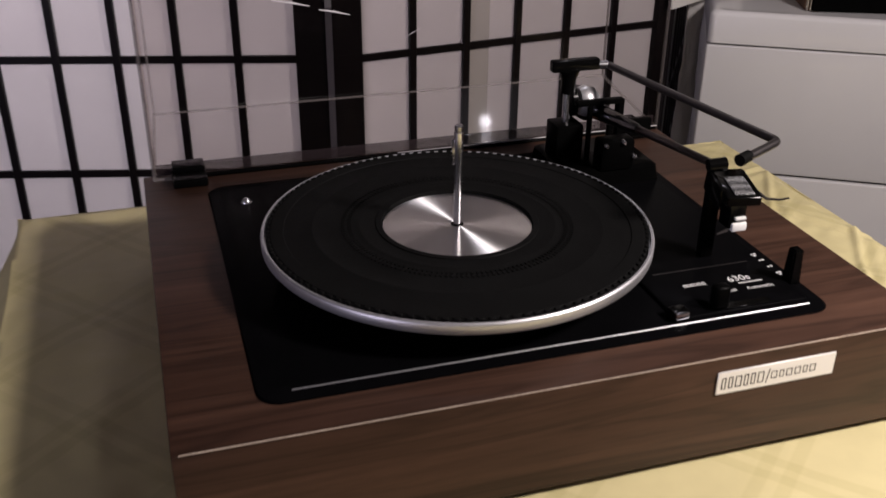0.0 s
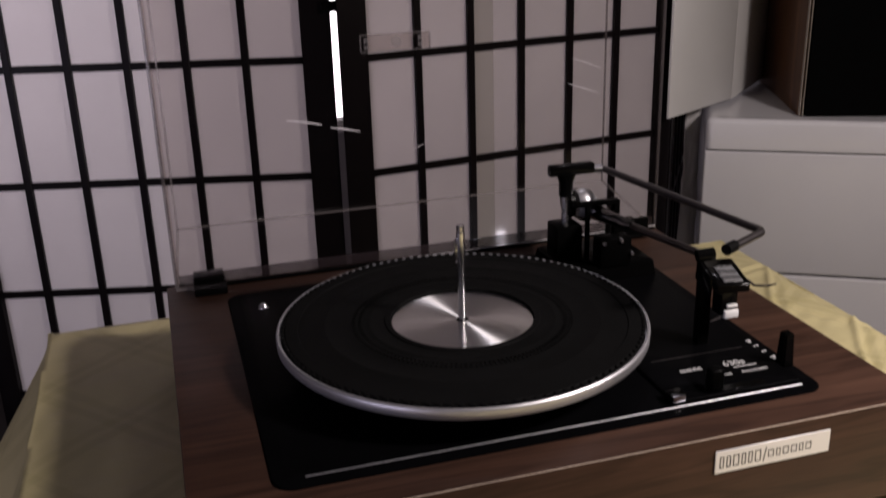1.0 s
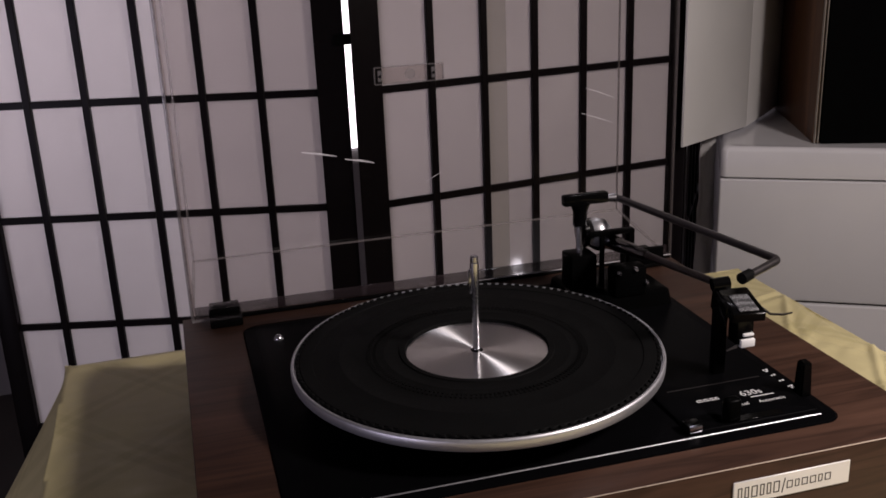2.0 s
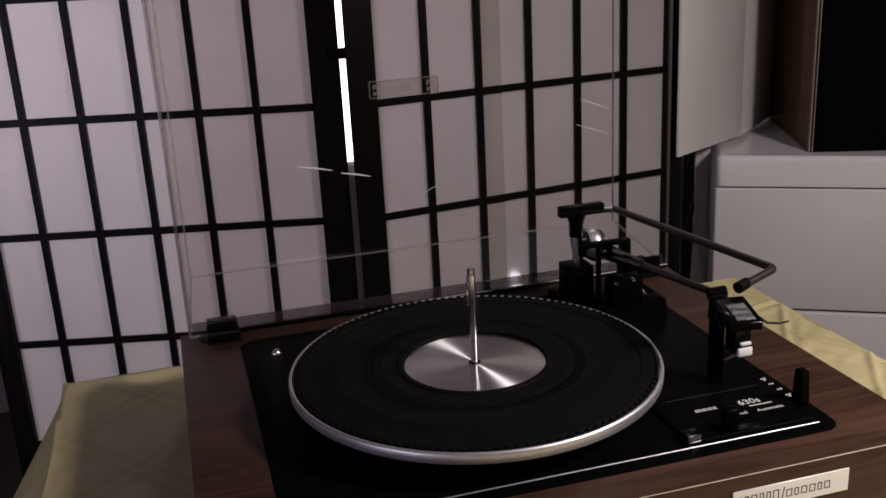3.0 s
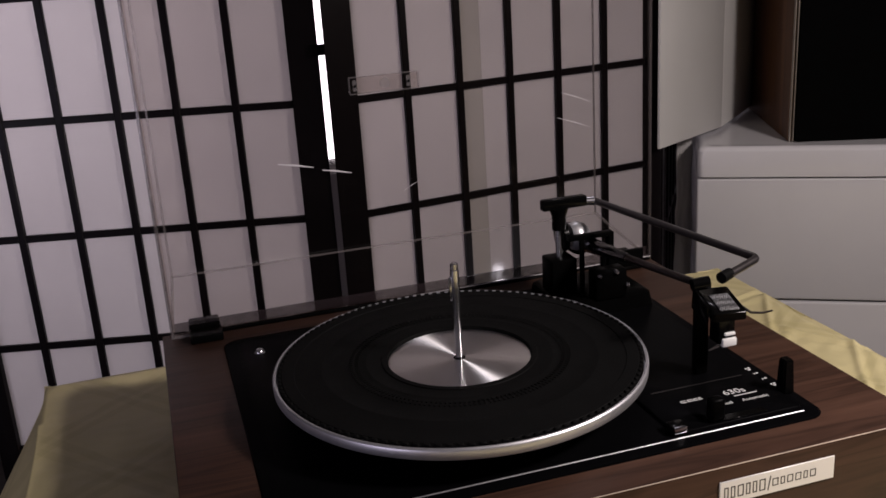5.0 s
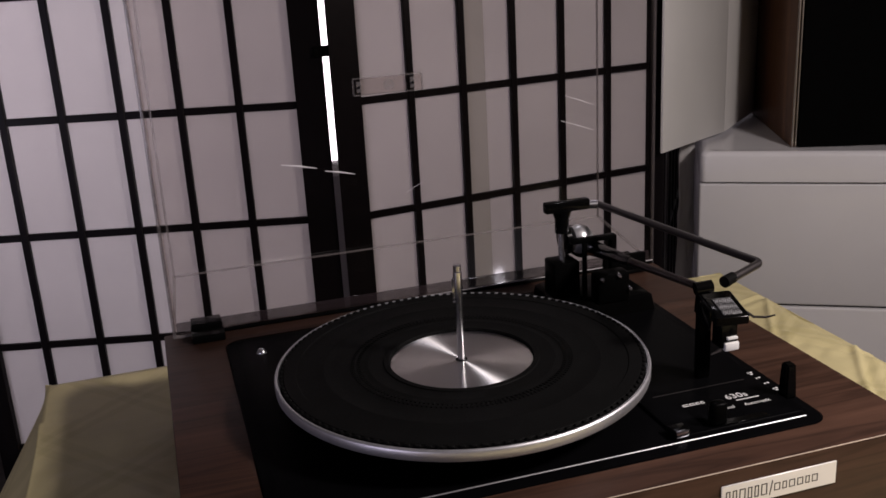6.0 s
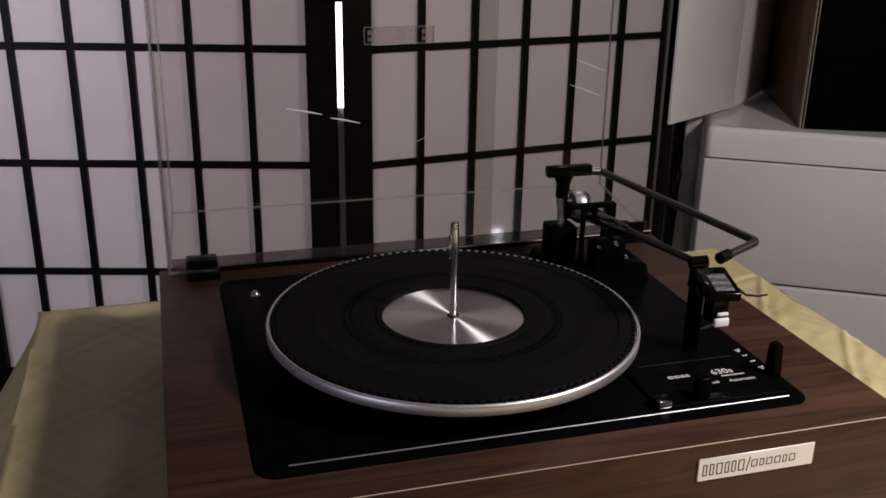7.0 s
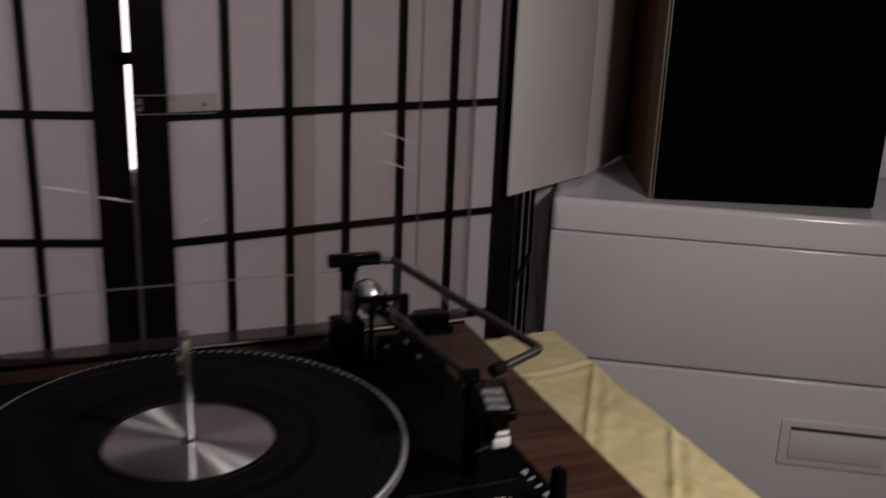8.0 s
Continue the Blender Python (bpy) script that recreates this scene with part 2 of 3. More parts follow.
def lathe(profile, at=(0, 0, 0), seg=48, bm=None):
    """Turns (radius, z) pairs round the z axis."""
    bm = bm or bmesh.new()
    rings = []
    for r, z in profile:
        if r < 1e-6:
            rings.append([bm.verts.new((at[0], at[1], at[2] + z))])
        else:
            rings.append([bm.verts.new((at[0] + r * math.cos(2 * math.pi * k / seg), at[1] + r * math.sin(2 * math.pi * k / seg), at[2] + z)) for k in range(seg)])
    for a, b in zip(rings, rings[1:]):
        for k in range(seg):
            q = [a[k % len(a)], a[(k + 1) % len(a)], b[(k + 1) % len(b)], b[k % len(b)]]
            q = [v for i, v in enumerate(q) if v not in q[:i]]
            if len(q) > 2:
                bm.faces.new(q)
    return bm


def tube(path, radii, seg=14, bm=None):
    """A round bar along a path, capped."""
    bm = bm or bmesh.new()
    path = [Vector(p) for p in path]
    radii = [radii] * len(path) if isinstance(radii, (int, float)) else radii
    rings, side = [], None
    for i, p in enumerate(path):
        d = (path[min(i + 1, len(path) - 1)] - path[max(i - 1, 0)]).normalized()
        if side is None:
            side = d.orthogonal().normalized()
        side = (side - d * side.dot(d)).normalized()
        up = d.cross(side)
        rings.append([bm.verts.new(p + radii[i] * (math.cos(2 * math.pi * k / seg) * side + math.sin(2 * math.pi * k / seg) * up)) for k in range(seg)])
    for a, b in zip(rings, rings[1:]):
        for k in range(seg):
            bm.faces.new((a[k], a[(k + 1) % seg], b[(k + 1) % seg], b[k]))
    bm.faces.new(rings[0][::-1])
    bm.faces.new(rings[-1])
    return bm


def bend(a, b, c, r, n=6):
    """Points of a path a-b-c whose corner at b is rounded."""
    a, b, c = Vector(a), Vector(b), Vector(c)
    p, q = b + (a - b).normalized() * r, b + (c - b).normalized() * r
    return [a] + [p * (1 - s) ** 2 + b * 2 * s * (1 - s) + q * s * s for s in (i / n for i in range(n + 1))] + [c]


def rounded(x0, x1, y0, y1, r, n=6):
    """The outline of a rectangle with round corners."""
    out = []
    for cx, cy, a0 in ((x1 - r, y1 - r, 0), (x0 + r, y1 - r, 90), (x0 + r, y0 + r, 180), (x1 - r, y0 + r, 270)):
        out += [(cx + r * math.cos(radians(a0 + 90 * k / n)), cy + r * math.sin(radians(a0 + 90 * k / n))) for k in range(n + 1)]
    return out


def plate(layers, bm=None):
    """Stacks outlines (list of xy, z) into a closed solid."""
    bm = bm or bmesh.new()
    rings = [[bm.verts.new((x, y, z)) for x, y in line] for line, z in layers]
    n = len(rings[0])
    for a, b in zip(rings, rings[1:]):
        for k in range(n):
            bm.faces.new((a[k], a[(k + 1) % n], b[(k + 1) % n], b[k]))
    bm.faces.new(rings[0][::-1])
    bm.faces.new(rings[-1])
    return bm


def lettering(name, words, at, height, material, parent, m=None, thick=0.0002):
    cu = bpy.data.curves.new(name, "FONT")
    cu.body, cu.size, cu.extrude = words, height, thick
    tmp = bpy.data.objects.new("tmp", cu)
    scene.collection.objects.link(tmp)
    bpy.context.view_layer.update()
    me = bpy.data.meshes.new_from_object(tmp.evaluated_get(bpy.context.evaluated_depsgraph_get()))
    bpy.data.objects.remove(tmp)
    me.transform(Matrix.Translation(at) @ (m or Matrix.Identity(4)))
    me.materials.clear()
    me.materials.append(material)
    ob = new(name, me)
    return under(ob, parent)


# ---- the room ----
def slab(name, x0, x1, y0, y1, z0, z1, material, label, category):
    return solid(name, box(x0, x1, y0, y1, z0, z1), material, label, category, "structure", 0)


slab("floor", -2.2, 2.4, -2.4, 2.0, -0.1, 0.0, FLOOR, "dark floor of the room", "floor")
slab("ceiling", -2.2, 2.4, -2.4, 2.0, 2.45, 2.55, WALL, "plain painted ceiling", "ceiling")
slab("wall_south", -2.2, 2.4, -2.5, -2.4, 0.0, 2.45, WALL, "plain painted wall", "wall")
slab("wall_west", -2.3, -2.2, -2.4, 2.0, 0.0, 2.45, WALL, "plain painted wall", "wall")
slab("wall_east", 2.4, 2.5, -2.4, 2.0, 0.0, 2.45, WALL, "plain painted wall", "wall")
slab("wall_north", -2.2, 2.4, 2.0, 2.1, 0.0, 2.45, WALL, "plain painted wall behind the screen", "wall")

glow = thing("window_1", (0.2, 1.97, 0.70), "bright white lit window pane behind the folding screen", "window", kind="structure")
part("pane", box(0.02, 0.42, 1.985, 1.995, 0.585, 1.25), GLOW, glow, "glowing white pane")
part("window_frame", box(-0.03, 0.47, 1.990, 1.998, 0.54, 1.30), BOARD, glow)

# ---- folding screen ----
PITCH, SCREEN = 0.1328, 1.20


def screen_panel(post_in, along, first, step, last_in, label):
    """A shoji panel: posts, rails, five upright bars, cross bars and paper. along: unit vector away from the fold."""
    a = Vector((along[0], along[1], 0)).normalized()
    o = Vector((post_in[0], post_in[1], 0))
    m = Matrix((( a.x, -a.y, 0, o.x), (a.y, a.x, 0, o.y), (0, 0, 1, 0), (0, 0, 0, 1)))
    back = 1 if a.x > 0 else -1  # which side of the bars the paper is on
    y0, y1 = (0.0, 0.0065) if back > 0 else (-0.0065, 0.0)
    p0, p1 = (-0.003, 0.020) if back > 0 else (-0.020, 0.003)
    s = thing("folding_screen_panel", m @ Vector((0.2, 0, 0.0)), label, "folding screen", "panels of the folding screen")
    fold_post = box(-0.0342, 0.0, p0, p1, 0.0, SCREEN)
    for v in fold_post.verts:
        if v.co.x < -0.03 and v.co.y * back > 0.01:
            v.co.x = -0.019
    bmesh.ops.bevel(fold_post, geom=fold_post.edges[:], offset=0.001, segments=2, affect="EDGES")
    fold_post.transform(m)
    part("post", fold_post, LACQUER, s)
    part("post", box(last_in, last_in + 0.024, p0, p1, 0.0, SCREEN, 0.0015, m=m), LACQUER, s)
    part("rail", box(0.0, last_in, p0, p1, SCREEN - 0.035, SCREEN - 0.003, 0.0015, m=m), LACQUER, s)
    part("rail", box(0.0, last_in, p0, p1, 0.05, 0.10, 0.0015, m=m), LACQUER, s)
    for k in range(5):
        x = first + step * k
        part("upright_bar", box(x - 0.0042, x + 0.0042, y0, y1, 0.10, SCREEN - 0.035, 0.0008, 1, m=m), LACQUER, s)
    z = Z0 + 0.1178 - 6 * PITCH
    while z < SCREEN - 0.06:
        if z > 0.12:
            part("cross_bar", box(0.0, last_in, y0 + 0.001, y1 - 0.001, z - 0.0042, z + 0.0042, 0.0008, 1, m=m), LACQUER, s)
        z += PITCH
    py = 0.0068 if back > 0 else -0.0078
    part("paper", box(-0.002, last_in + 0.002, py, py + 0.001, 0.09, SCREEN - 0.03, m=m), PAPER, s, "off-white translucent rice paper", 0)
    return s, m


left_panel, ML = screen_panel((-0.0337, 0.4633), (-0.9685, 0.249), 0.0632, 0.0650, 0.377, "black lattice folding screen panel with white rice paper")
right_panel, MR = screen_panel((0.0362, 0.4470), (0.9916, 0.1296), 0.0614, 0.0666, 0.389, "black lattice folding screen panel with white rice paper")
far_panel, MF = screen_panel((0.4720, 0.5420), (0.56, 0.828), 0.0614, 0.0666, 0.389, "black lattice folding screen panel standing edge-on beside an appliance")
# a greyer upright strip between the first two bars of the right panel
part("greyer_strip", box(0.1325, 0.1590, 0.0060, 0.0066, 0.101, SCREEN - 0.036, m=MR), PAPER_GREYER, right_panel, "greyer upright strip on the rice paper", 0)
for k, z in enumerate((Z0 + 0.176, 0.35)):
    part("hinge", box(-0.012, 0.010, 0.4500, 0.4530, z - 0.006, z + 0.006, 0.0008, 1), BLACK, right_panel, "small dark metal hinge")

bag = bmesh.new()
bmesh.ops.create_grid(bag, x_segments=10, y_segments=90, size=0.5)
for v in bag.verts:
    x, z = v.co.x, v.co.y + 0.5
    v.co = Vector((0.5430 + 0.024 * x, 0.602 + 0.006 * noise.noise((x * 3, z * 14, 2.0)) + 0.004 * noise.noise((x * 8, z * 40, 5.0)) + 0.02 * abs(x) ** 2, z * (Z0 - 0.004)))
bag = solid("paper_bag", bag, GREY_PAPER, "crumpled grey paper bag standing between a screen and an appliance", "bag", smooth=0)
bag.data.shade_smooth()
bag.modifiers.new("thickness", "SOLIDIFY").thickness = 0.003

# ---- table and cloth ----
TOP = Z0 - 0.108
TX0, TX1, TY0, TY1 = -0.325, 0.430, -0.52, 0.335
table = thing("table", (0.05, -0.08, 0), "small wooden table hidden under a yellow cloth", "table")
part("tabletop", box(TX0 + 0.006, TX1 - 0.006, TY0 + 0.006, TY1 - 0.006, TOP - 0.030, TOP - 0.004, 0.004), TABLE, table)
for x in (TX0 + 0.06, TX1 - 0.06):
    for y in (TY0 + 0.06, TY1 - 0.06):
        part("leg", box(x - 0.02, x + 0.02, y - 0.02, y + 0.02, 0.0, TOP - 0.030, 0.003), TABLE, table)


def fold_over(s, lo, hi, r=0.012, flare=0.10):
    """Where a cloth coordinate s lies across a table from lo to hi: place, drop."""
    def over(d):
        if d < r * math.pi / 2:
            return r * math.sin(d / r), r * (1 - math.cos(d / r))
        return r + flare * (d - r * math.pi / 2), r + (d - r * math.pi / 2)
    if s < lo + r:
        a, b = over(lo + r - s)
        return lo + r - a, b
    if s > hi - r:
        a, b = over(s - hi + r)
        return hi - r + a, b
    return s, 0.0


CREASES = [((0.30, 0.30), (0.44, 0.05)), ((0.31, 0.05), (0.44, 0.26)), ((0.30, -0.10), (0.44, 0.12)), ((0.29, 0.17), (0.44, -0.12)), ((0.28, 0.22), (0.44, 0.25))]


def crease(x, y):
    h = 0.0
    for (ax, ay), (bx, by) in CREASES:
        dx, dy = bx - ax, by - ay
        n = math.hypot(dx, dy)
        d = ((x - ax) * dy - (y - ay) * dx) / n
        s = ((x - ax) * dx + (y - ay) * dy) / n / n
        if -0.1 < s < 1.1:
            h += 0.0034 * math.exp(-(d / 0.0035) ** 2) + 0.0016 * math.exp(-((d - 0.014) / 0.006) ** 2)
    return h


def cloth_mesh():
    bm = bmesh.new()
    us = np.concatenate([np.linspace(TX0 - 0.30, TX0 - 0.005, 22), np.linspace(TX0, TX0 + 0.11, 20), np.linspace(TX0 + 0.13, TX1 - 0.17, 18), np.linspace(TX1 - 0.16, TX1 + 0.02, 90), np.linspace(TX1 + 0.03, TX1 + 0.30, 16)])
    vs = np.concatenate([np.linspace(TY0 - 0.25, TY0 - 0.01, 12), np.linspace(TY0, -0.17, 40), np.linspace(-0.165, TY1 - 0.01, 170), np.linspace(TY1, TY1 + 0.25, 20)])
    grid = []
    for u in us:
        row = []
        for v in vs:
            x, dx = fold_over(float(u), TX0, TX1, 0.014, 0.10 if u > 0 else 0.55)
            y, dy = fold_over(float(v), TY0, TY1)
            drop = max(dx, dy)
            ripple = min(1, drop / 0.2) * 0.022
            x += ripple * math.sin(v * 26) * (1 if dx else 0) * (1 if u > 0 else -1)
            y += ripple * math.sin(u * 24 + 1) * (1 if dy else 0)
            z = TOP - drop + 0.0008 * noise.noise((x * 14, y * 14, 0.3))
            inside = TX0 < x < TX1 and TY0 < y < TY1
            under_box = -0.215 < x < 0.276 and -0.172 < y < 0.223
            if inside and not under_box:
                z += crease(x, y) + 0.0022 * noise.noise((x * 30, y * 22, 1.7)) + 0.0012 * noise.noise((x * 60, y * 70, 4.1))
            z = max(z, TOP - 0.0012) if inside else z
            row.append(bm.verts.new((x, y, z - 0.001)))
        grid.append(row)
    for a, b in zip(grid, grid[1:]):
        for k in range(len(a) - 1):
            bm.faces.new((a[k], b[k], b[k + 1], a[k + 1]))
    return bm


cloth = solid("tablecloth", cloth_mesh(), CLOTH, "creased pale yellow vinyl cloth draped over a table", "tablecloth", smooth=0)
cloth.data.shade_smooth()
cloth.modifiers.new("thickness", "SOLIDIFY").thickness = 0.0008

# ---- turntable ----
QX0, QX1, QY0, QY1, QT, QB = -0.2053, 0.2661, -0.1624, 0.2130, Z0 - 0.0309, Z0 - 0.104
deck = thing("turntable", (0.03, 0.025, TOP), "vintage record player with walnut plinth, black deck and open clear lid", "record player")
plinth = part("plinth", box(QX0, QX1, QY0, QY1, QB, QT, 0.0012, 2), WALNUT, deck, "walnut-grained vinyl plinth")
part("edge_line", box(QX0 + 0.004, QX1 - 0.002, QY0 - 0.0001, QY0 + 0.0003, QT - 0.0004, QT + 0.0001), EDGE, plinth, "thin pale line along the veneer's edge", 0)
for x in (QX0 + 0.04, QX1 - 0.04):
    for y in (QY0 + 0.04, QY1 - 0.04):
        part("foot", lathe([(0, TOP), (0.014, TOP), (0.012, QB + 0.001), (0, QB + 0.001)], (x, y, 0), 20), RUBBER, deck)

# deck plate
PX0, PX1, PY0, PY1, PT = -0.1569, 0.2140, -0.1340, 0.1745, Z0 - 0.0285
dp = part("deck_plate", plate([(rounded(PX0, PX1, PY0, PY1, 0.014), QT + 0.0002), (rounded(PX0, PX1, PY0, PY1, 0.014), PT - 0.003),
    (rounded(PX0 + 0.0012, PX1 - 0.0012, PY0 + 0.0012, PY1 - 0.0012, 0.0135), PT - 0.0012), (rounded(PX0 + 0.0085, PX1 - 0.0085, PY0 + 0.0085, PY1 - 0.0085, 0.009), PT),
    (rounded(PX0 + 0.0095, PX1 - 0.0095, PY0 + 0.0095, PY1 - 0.0095, 0.008), PT + 0.0003)]), DECK, deck, "glossy black painted deck plate", 30)
# thin pale bar drawn as the highlight along the deck's raised front edge
part("deck_edge", tube([(PX0 + 0.020, PY0 + 0.0090, PT - 0.0002), (PX1 - 0.014, PY0 + 0.0090, PT - 0.0002)], 0.0007, 12), DECK_HIGHLIGHT, dp, "highlight on the deck's raised front edge, set in pale metal")
screw = part("transit_screw", lathe([(0, 0.0034), (0.0018, 0.0030), (0.0034, 0.0016), (0.0038, 0.0), (0.0044, -0.0004), (0.0044, -0.001), (0, -0.001)], (-0.130, 0.133, PT + 0.001), 24), CHROME, deck)

# platter
R = 0.1342
platter = part("platter", lathe([(0, -0.006), (R - 0.0026, -0.006), (R - 0.0025, -0.0012), (R - 0.0012, -0.0010), (R - 0.0003, -0.0016), (R, -0.0026), (R - 0.0002, -0.0078), (R - 0.0010, -0.0088), (R - 0.014, -0.0092), (R - 0.015, -0.0080), (0, -0.008)], (0, 0, Z0), 160), RIM, deck, "turned aluminium platter rim")
mat_profile = [(0.0, -0.0059), (0.0, -0.0050), (0.0519, -0.0050), (0.0522, 0.0000), (0.0560, 0.0000), (0.0565, -0.0008)]
for r in (0.066, 0.076, 0.098):
    mat_profile += [(r, -0.0008), (r + 0.0008, -0.0006), (r + 0.0022, -0.0006), (r + 0.0030, -0.0008)]
mat_profile += [(0.1185, -0.0008), (0.1190, -0.0002), (0.1275, -0.0002), (0.1282, -0.0010), (0.1304, -0.0012), (0.1306, -0.0059), (0, -0.0059)]
rubber_mat = part("mat", lathe(mat_profile, (0, 0, Z0), 144), RUBBER, platter, "black ribbed rubber mat")
stud = mesh_of("stud", box(-0.0019, 0.0019, -0.0011, 0.0011, -0.003, 0.0, 0.0004, 1), RUBBER)
for k in range(120):
    a = 2 * math.pi * k / 120
    ob = under(new("stud", stud), rubber_mat)
    ob.matrix_basis = Matrix.Translation((0.1293 * math.cos(a), 0.1293 * math.sin(a), Z0 + 0.0003)) @ Matrix.Rotation(a + math.pi / 2, 4, "Z")
pips = bmesh.new()
for ring_r, count in ((0.0745, 150), (0.0785, 150)):
    for k in range(count):
        turn = Matrix.Rotation(2 * math.pi * k / count, 4, "Z")
        corners = [turn @ Vector((ring_r + dx, dy, dz + Z0)) for dz in (-0.0009, -0.0001) for dx, dy in ((-0.0013, -0.0006), (0.0013, -0.0006), (0.0013, 0.0006), (-0.0013, 0.0006))]
        vs = [pips.verts.new(c) for c in corners]
        for q in ((4, 5, 6, 7), (0, 1, 5, 4), (1, 2, 6, 5), (2, 3, 7, 6), (3, 0, 4, 7)):
            pips.faces.new([vs[i] for i in q])
tagged(part("grip_ring", pips, RUBBER, rubber_mat, smooth=0), kind="stuff")
part("centre_disc", lathe([(0, -0.0025), (0.0512, -0.0025), (0.0516, -0.0028), (0.0516, -0.0049), (0, -0.0049)], (0, 0, Z0), 120), DISC, platter, "brushed aluminium centre disc", 25)
part("spindle", lathe([(0.0027, -0.0030), (0.0027, 0.003), (0.0028, 0.0415), (0.0031, 0.0430), (0.0032, 0.0645), (0.0027, 0.0650), (0.0030, 0.0690), (0.0020, 0.0700), (0, 0.0700)], (0, 0, Z0), 24), CHROME, platter, "polished steel record spindle")
part("drop_latch", box(-0.0047, -0.0020, -0.0010, 0.0010, Z0 + 0.0420, Z0 + 0.0600, 0.0009, 2), CHROME, platter, "small steel latch in the spindle's side")
part("spindle_collar", lathe([(0.0044, -0.0030), (0.0044, -0.0022), (0.0030, -0.0021), (0.0030, -0.0030)], (0, 0, Z0), 24), BLACK, platter)


# controls
def bar_print(x0, x1, y0, y1, parent, name="print_bar", material=None):
    return part(name, box(x0, x1, y0, y1, PANEL, PANEL + 0.0002), material or PRINT, parent, smooth=0)


PANEL = PT + 0.0022
panel = part("control_panel", plate([(rounded(0.1050, 0.2010, -0.1225, -0.0655, 0.002), PT), (rounded(0.1055, 0.2005, -0.1220, -0.0660, 0.002), PANEL - 0.0005), (rounded(0.1060, 0.2000, -0.1215, -0.0665, 0.002), PANEL)]), DECK, deck, "black control panel with white print")
# highlight along the panel's far edge, laid on as a grey metal strip
part("panel_highlight", box(0.118, 0.191, -0.0668, -0.0662, PANEL, PANEL + 0.0004), DARK_CHROME, panel, smooth=0)
for x, w in ((0.1302, 0.0044), (0.1354, 0.0040), (0.1402, 0.0030), (0.1440, 0.0026)):
    bar_print(x, x + w, -0.0874, -0.0866, panel)
    bar_print(x + 0.0004, x + w, -0.0852, -0.0845, panel)
    bar_print(x, x + 0.0007, -0.0866, -0.0848, panel)
lettering("print", "630s", (0.1632, -0.0890, PANEL), 0.0090, PRINT, panel)
bar_print(0.1680, 0.1860, -0.0928, -0.0919, panel)
lettering("print", "Manual", (0.1490, -0.1008, PANEL), 0.0046, PRINT, panel)
lettering("print", "Automatic", (0.1695, -0.1012, PANEL), 0.0048, PRINT, panel)
for k in range(4):
    y, x = -0.0560 - 0.0094 * k, 0.2012 + 0.0006 * k
    for dx, dy, w in ((0.0, 0.0, 0.0012), (0.0022, 0.0004, 0.0018), (0.0008, -0.0022, 0.0020))[: 3 if k in (0, 3) else 2]:
        part("print_bar", box(x + dx, x + dx + w, y + dy - 0.0007, y + dy + 0.0007, PT + 0.0004, PT + 0.0007), PRINT, dp, smooth=0)
part("slot", box(0.132, 0.176, -0.1195, -0.1130, PANEL, PANEL + 0.0003, 0.0001, 1), BLACK, panel)
lever = part("cue_lever", box(0.1325, 0.1435, -0.1205, -0.1120, PANEL, PANEL + 0.0165, 0.0025, 3), BASE_BLACK, panel)
tab = part("start_lever", box(0.1030, 0.1145, -0.1225, -0.1120, PT + 0.0005, PT + 0.0066, 0.0012), BLACK, dp)
part("lever_tip", box(0.1040, 0.1130, -0.1233, -0.1200, PT + 0.0018, PT + 0.0066, 0.0006), CHROME, tab, "small chrome lever tip")
size_lever = bmesh.new()
bmesh.ops.create_cube(size_lever, size=1)
for v in size_lever.verts:
    s = 1.0 if v.co.z < 0 else 0.80
    v.co = Vector((0.2058 + v.co.x * 0.0092 * s, -0.0965 + v.co.y * 0.010 * s, PT + 0.0125 + v.co.z * 0.0255))
bmesh.ops.bevel(size_lever, geom=size_lever.edges[:], offset=0.0012, segments=2, affect="EDGES")
part("size_lever", size_lever, BLACK, dp, "upright black record size lever")

# badge on the plinth
badge = part("badge", box(0.1120, 0.1955, QY0 - 0.0012, QY0, Z0 - 0.0570, Z0 - 0.0410, 0.0004, 1), BADGE, plinth, "silver name badge with dark print")
x = 0.1150
for k in range(13):
    # thin framed blocks stand for the maker's letters: six tall ones, a slanting stroke, then low wide ones
    tall = k < 6
    w, hz, st = (0.0030 + 0.0012 * (k % 3 == 2), 0.0040, 0.0006) if tall else (0.0042 - 0.0012 * (k % 3 == 2), 0.0026, 0.0005)
    zc = Z0 - 0.0492
    bars = [(x, x + st, zc - hz, zc + hz), (x + w - st, x + w, zc - hz, zc + hz), (x, x + w, zc - hz, zc - hz + st), (x, x + w, zc + hz - st, zc + hz)]
    if k == 6:
        bars = [(x + 0.0003 * i, x + 0.0003 * i + 0.0006, zc - 0.0050 + 0.00167 * i, zc - 0.0050 + 0.00167 * (i + 1)) for i in range(6)]
        w = 0.0016
    for x0, x1, za, zb in bars:
        part("print_bar", box(x0, x1, QY0 - 0.0014, QY0 - 0.0011, za, zb), INK, badge, smooth=0)
    x += w + 0.0018

# ---- tonearm ----
base = part("tonearm_base", plate([(rounded(0.118, 0.206, 0.085, 0.160, 0.006), PT), (rounded(0.120, 0.204, 0.087, 0.158, 0.006), PT + 0.012), (rounded(0.123, 0.201, 0.090, 0.155, 0.006), PT + 0.014)]), BASE_BLACK, deck, "black tonearm mounting block")
part("post_housing", box(0.122, 0.146, 0.112, 0.136, PT + 0.013, Z0 + 0.016, 0.002), BASE_BLACK, base)
part("support_post", tube([(0.134, 0.124, Z0 + 0.014), (0.134, 0.124, Z0 + 0.052)], 0.0032), CHROME, base, "chrome support post")
cap = part("overarm_cap", box(0.119, 0.160, 0.1205, 0.1295, Z0 + 0.0585, Z0 + 0.0680, 0.0015), BLACK, base)
